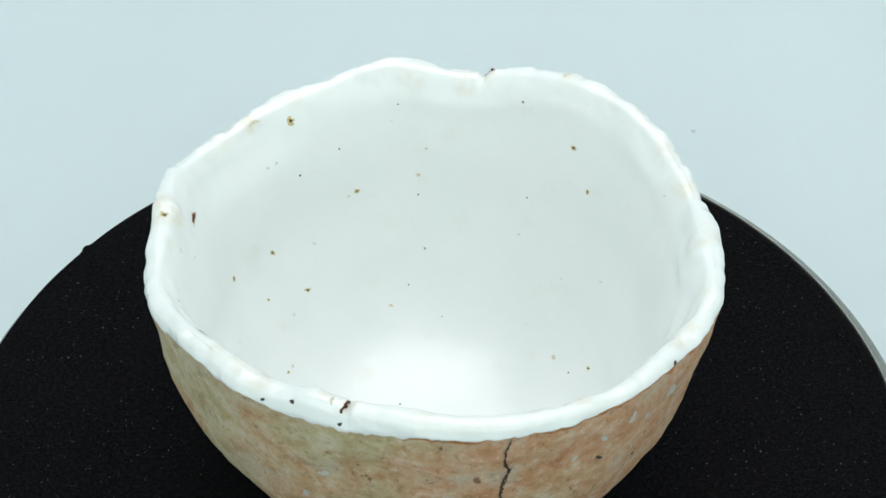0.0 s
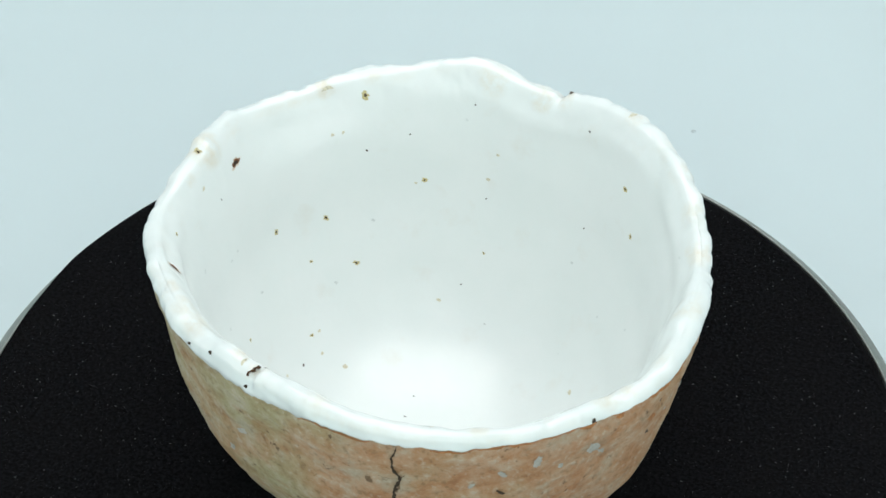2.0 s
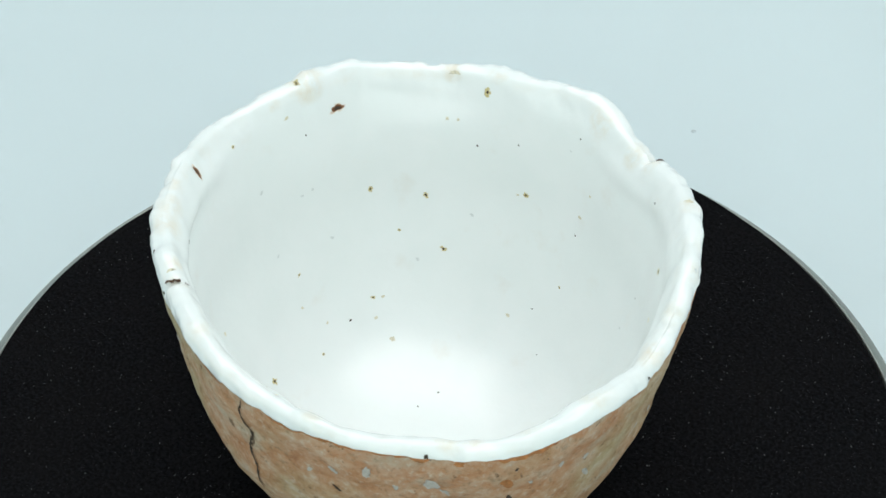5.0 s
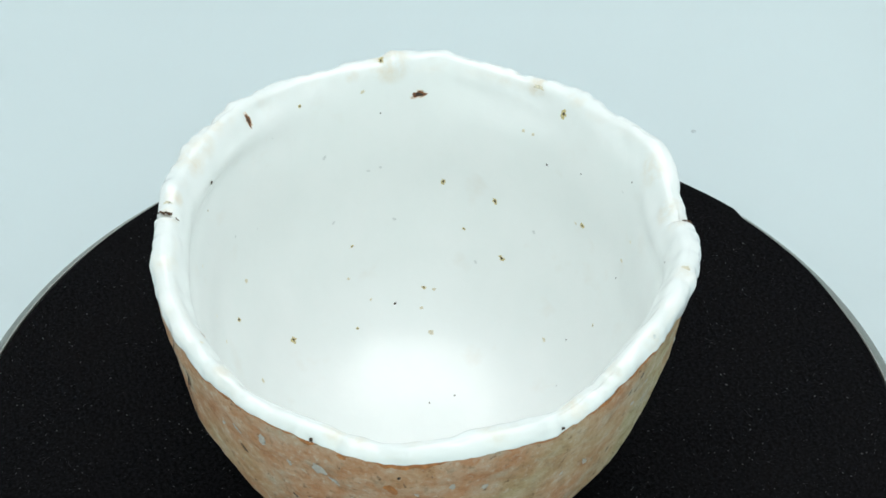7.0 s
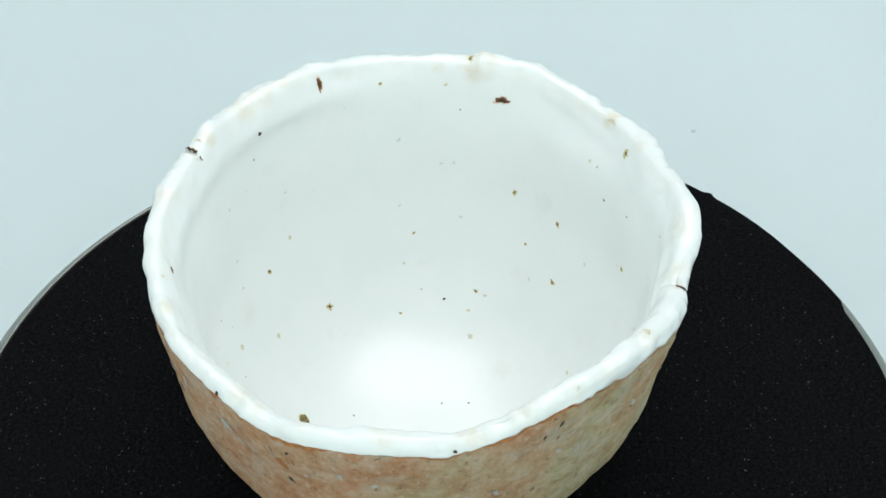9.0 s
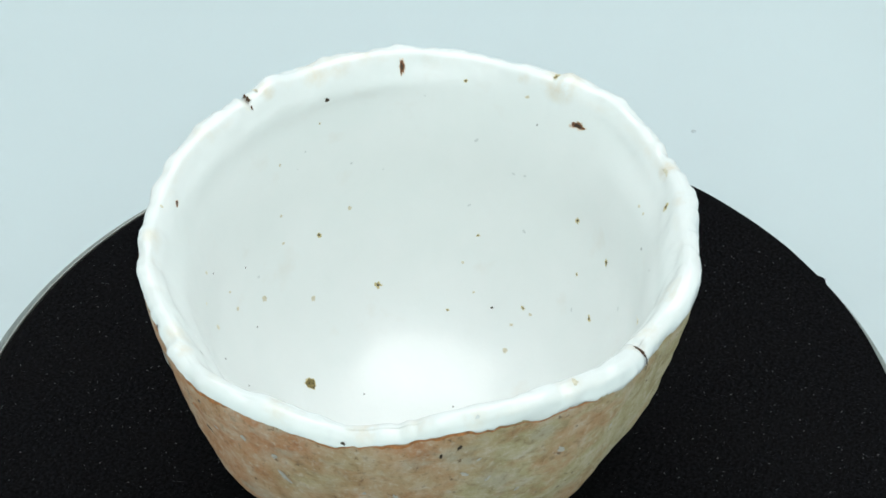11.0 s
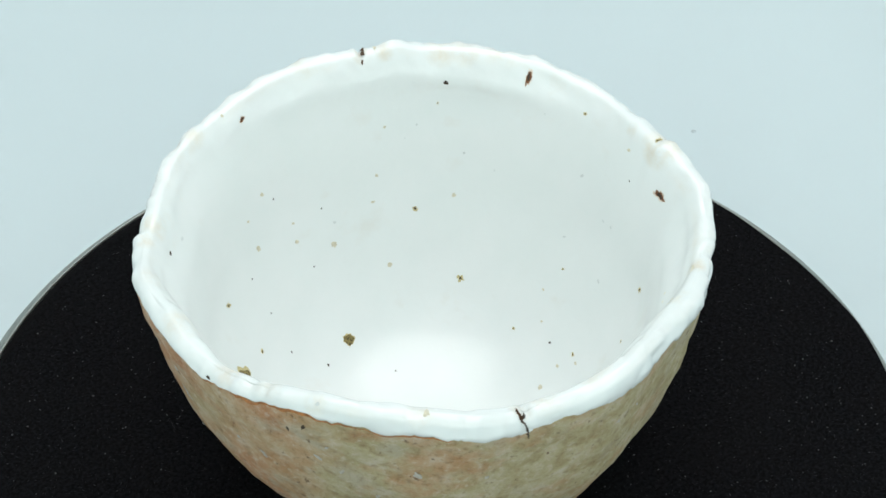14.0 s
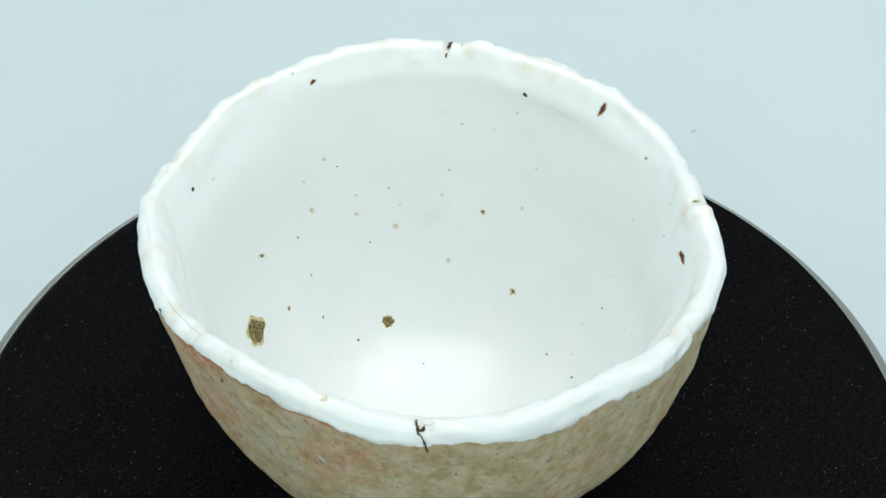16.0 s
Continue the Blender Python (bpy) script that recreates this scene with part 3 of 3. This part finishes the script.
KINDS = {
    "iron": ("iron_speck", [(0.25, 0), (0.46, 0), (1.0, 1)], (SPECK, HALO), 0.6, "dark iron speck with an ochre halo"),
    "ochre": ("ochre_speck", [(0.4, 0), (0.95, 0)], (PALE_OCHRE,), 0.4, "faint ochre speck"),
    "grey": ("grey_speck", [(0.4, 0), (0.9, 0)], (PALE_GREY,), 0.4, "faint grey speck"),
    "gash": ("pinhole", [(0.3, 0), (0.5, 0), (0.92, 1), (1.12, 2)], (SPECK, GASH, TAN), 0.55, "open brown pinhole in the glaze"),
    "blotch": ("iron_blotch", [(0.35, 0), (0.65, 0), (0.9, 0), (1.1, 1)], (BLOTCH, HALO), 0.3, "olive brown speckled blotch"),
    "dot": ("dark_speck", [(0.5, 0), (0.95, 0)], (SPECK,), 0.3, "tiny dark speck"),
    "chip": ("white_grit", [(0.25, 0), (0.5, 0), (0.68, 0), (0.8, 0)], (GRIT,), 0.7, "white feldspar grit"),
    "rust": ("rust_patch", [(0.35, 0), (0.7, 0), (1.0, 0)], (RUST,), 0.4, "orange brown scorched patch"),
    "pit": ("clay_pit", [(0.5, 0), (0.9, 0)], (SPECK,), 0.5, "dark pit"),
}


def build_marks(bowl):
    by_name = {o.name: o for o in bowl.children}
    glaze, clay = by_name["glaze"], by_name["clay_body"]
    both = surface_tree(glaze, clay)
    seed = 0
    for side, kind, places in MARKS:
        name, rings, mats, ragged, label = KINDS[kind]
        for az, el, w, h, turn in places:
            seed += 1
            bm = drape(both, side, az, el, w, h, turn, rings, seed, ragged, 0.0001 if kind in ("chip", "rust", "pit") else 0.00006, 0.0002 if kind == "chip" else 0.0)
            if bm:
                part(name, bm, mats, clay if kind in ("chip", "rust", "pit") else glaze, label)
    bare = surface_tree(clay)
    for n, (start, end, breadth) in enumerate(((264, 279, 0.6), (290, 352, 1.3), (350, 396, 0.6), (20, 60, 0.5))):
        part("scorch_line", scorch(bare, start, end, n, breadth), RUST, clay, "orange scorched line under the glaze edge")
    part("crack", ribbon(both, "o", [(283.9, 26.5), (282.9, 23.5), (283.0, 20.8), (284.2, 17.3), (282.9, 13.4), (282.6, 10.2), (283.5, 6.5), (283.0, 0.0), (284.5, -7.0)], 0.75, 5), SPECK, clay, "dark drying crack")
    part("crack", ribbon(both, "o", [(285.0, 18.6), (284.2, 17.4), (281.6, 17.0), (279.5, 17.9)], 0.35, 6), SPECK, clay, "dark drying crack")
    part("crack", ribbon(both, "o", [(75.0, 26.3), (75.6, 25.0), (75.8, 23.8), (76.1, 21.8)], 0.65, 7), SPECK, clay, "dark drying crack")
    part("crack", ribbon(both, "o", [(73.7, 29.3), (74.1, 28.2), (74.3, 27.3), (75.0, 26.2)], 0.8, 8), CRACK, glaze, "brown crack across the lip")
    part("crack", ribbon(both, "i", [(252.7, 34.6), (252.9, 33.6), (252.9, 32.6), (253.2, 31.5)], 0.75, 12), CRACK, glaze, "brown crack across the lip")
    part("crack", ribbon(both, "o", [(252.7, 33.4), (252.4, 32.2), (252.1, 31.4), (251.7, 30.4)], 1.2, 9), CRACK, glaze, "brown crack across the lip")


build_marks(tea_bowl)


# ---- lint on the felt ----
def build_lint(mat_ob):
    rng = random.Random(11)
    bm = bmesh.new()
    for i in range(9000):
        r, a = 0.118 * math.sqrt(rng.random()), rng.uniform(0, 2 * math.pi)
        if r > mat_radius(a) - 0.001 or r < 0.03:
            continue
        c, turn = Vector((r * math.cos(a), r * math.sin(a), 0.00015)), rng.uniform(0, math.pi)
        big = rng.random() ** 6
        ln, wd = 0.00006 + 0.0002 * big * rng.random(), 0.00004 + 0.00006 * big
        d, e = Vector((math.cos(turn), math.sin(turn), 0)), Vector((-math.sin(turn), math.cos(turn), 0))
        q = [bm.verts.new(c + d * ln * sx + e * wd * sy + Vector((0, 0, rng.uniform(0, 0.0001)))) for sx, sy in ((-1, -1), (1, -1), (1, 1), (-1, 1))]
        bm.faces.new(q).material_index = 1 if big > 0.35 else 0
    for i in range(45):
        r, a = 0.116 * math.sqrt(rng.random()), rng.uniform(0, 2 * math.pi)
        p, turn = Vector((r * math.cos(a), r * math.sin(a), 0.0002)), rng.uniform(0, 6.28)
        last = None
        for k in range(rng.randint(3, 9)):
            turn += rng.uniform(-0.5, 0.5)
            e = Vector((-math.sin(turn), math.cos(turn), 0)) * 0.00002
            pair = [bm.verts.new(p - e), bm.verts.new(p + e)]
            if last:
                bm.faces.new((last[0], last[1], pair[1], pair[0]))
            last = pair
            p = p + Vector((math.cos(turn), math.sin(turn), 0)) * 0.0004
    ob = part("lint", bm, (LINT_DARK, LINT), mat_ob, "pale dust and fibres caught in the felt")
    ob["kind"] = "stuff"


build_lint(felt_mat)


def motions():
    rows = [(0.5 * i, pose(0, 0, 0, 0, 0, TURN_RATE * 0.5 * i)) for i in range(33)]
    walk(tea_bowl, rows)
    off = [(t, pose(-0.0005, 0, 0) @ m) for t, m in rows]
    for thing in (turntable, felt_mat):
        walk(thing, off)


motions()
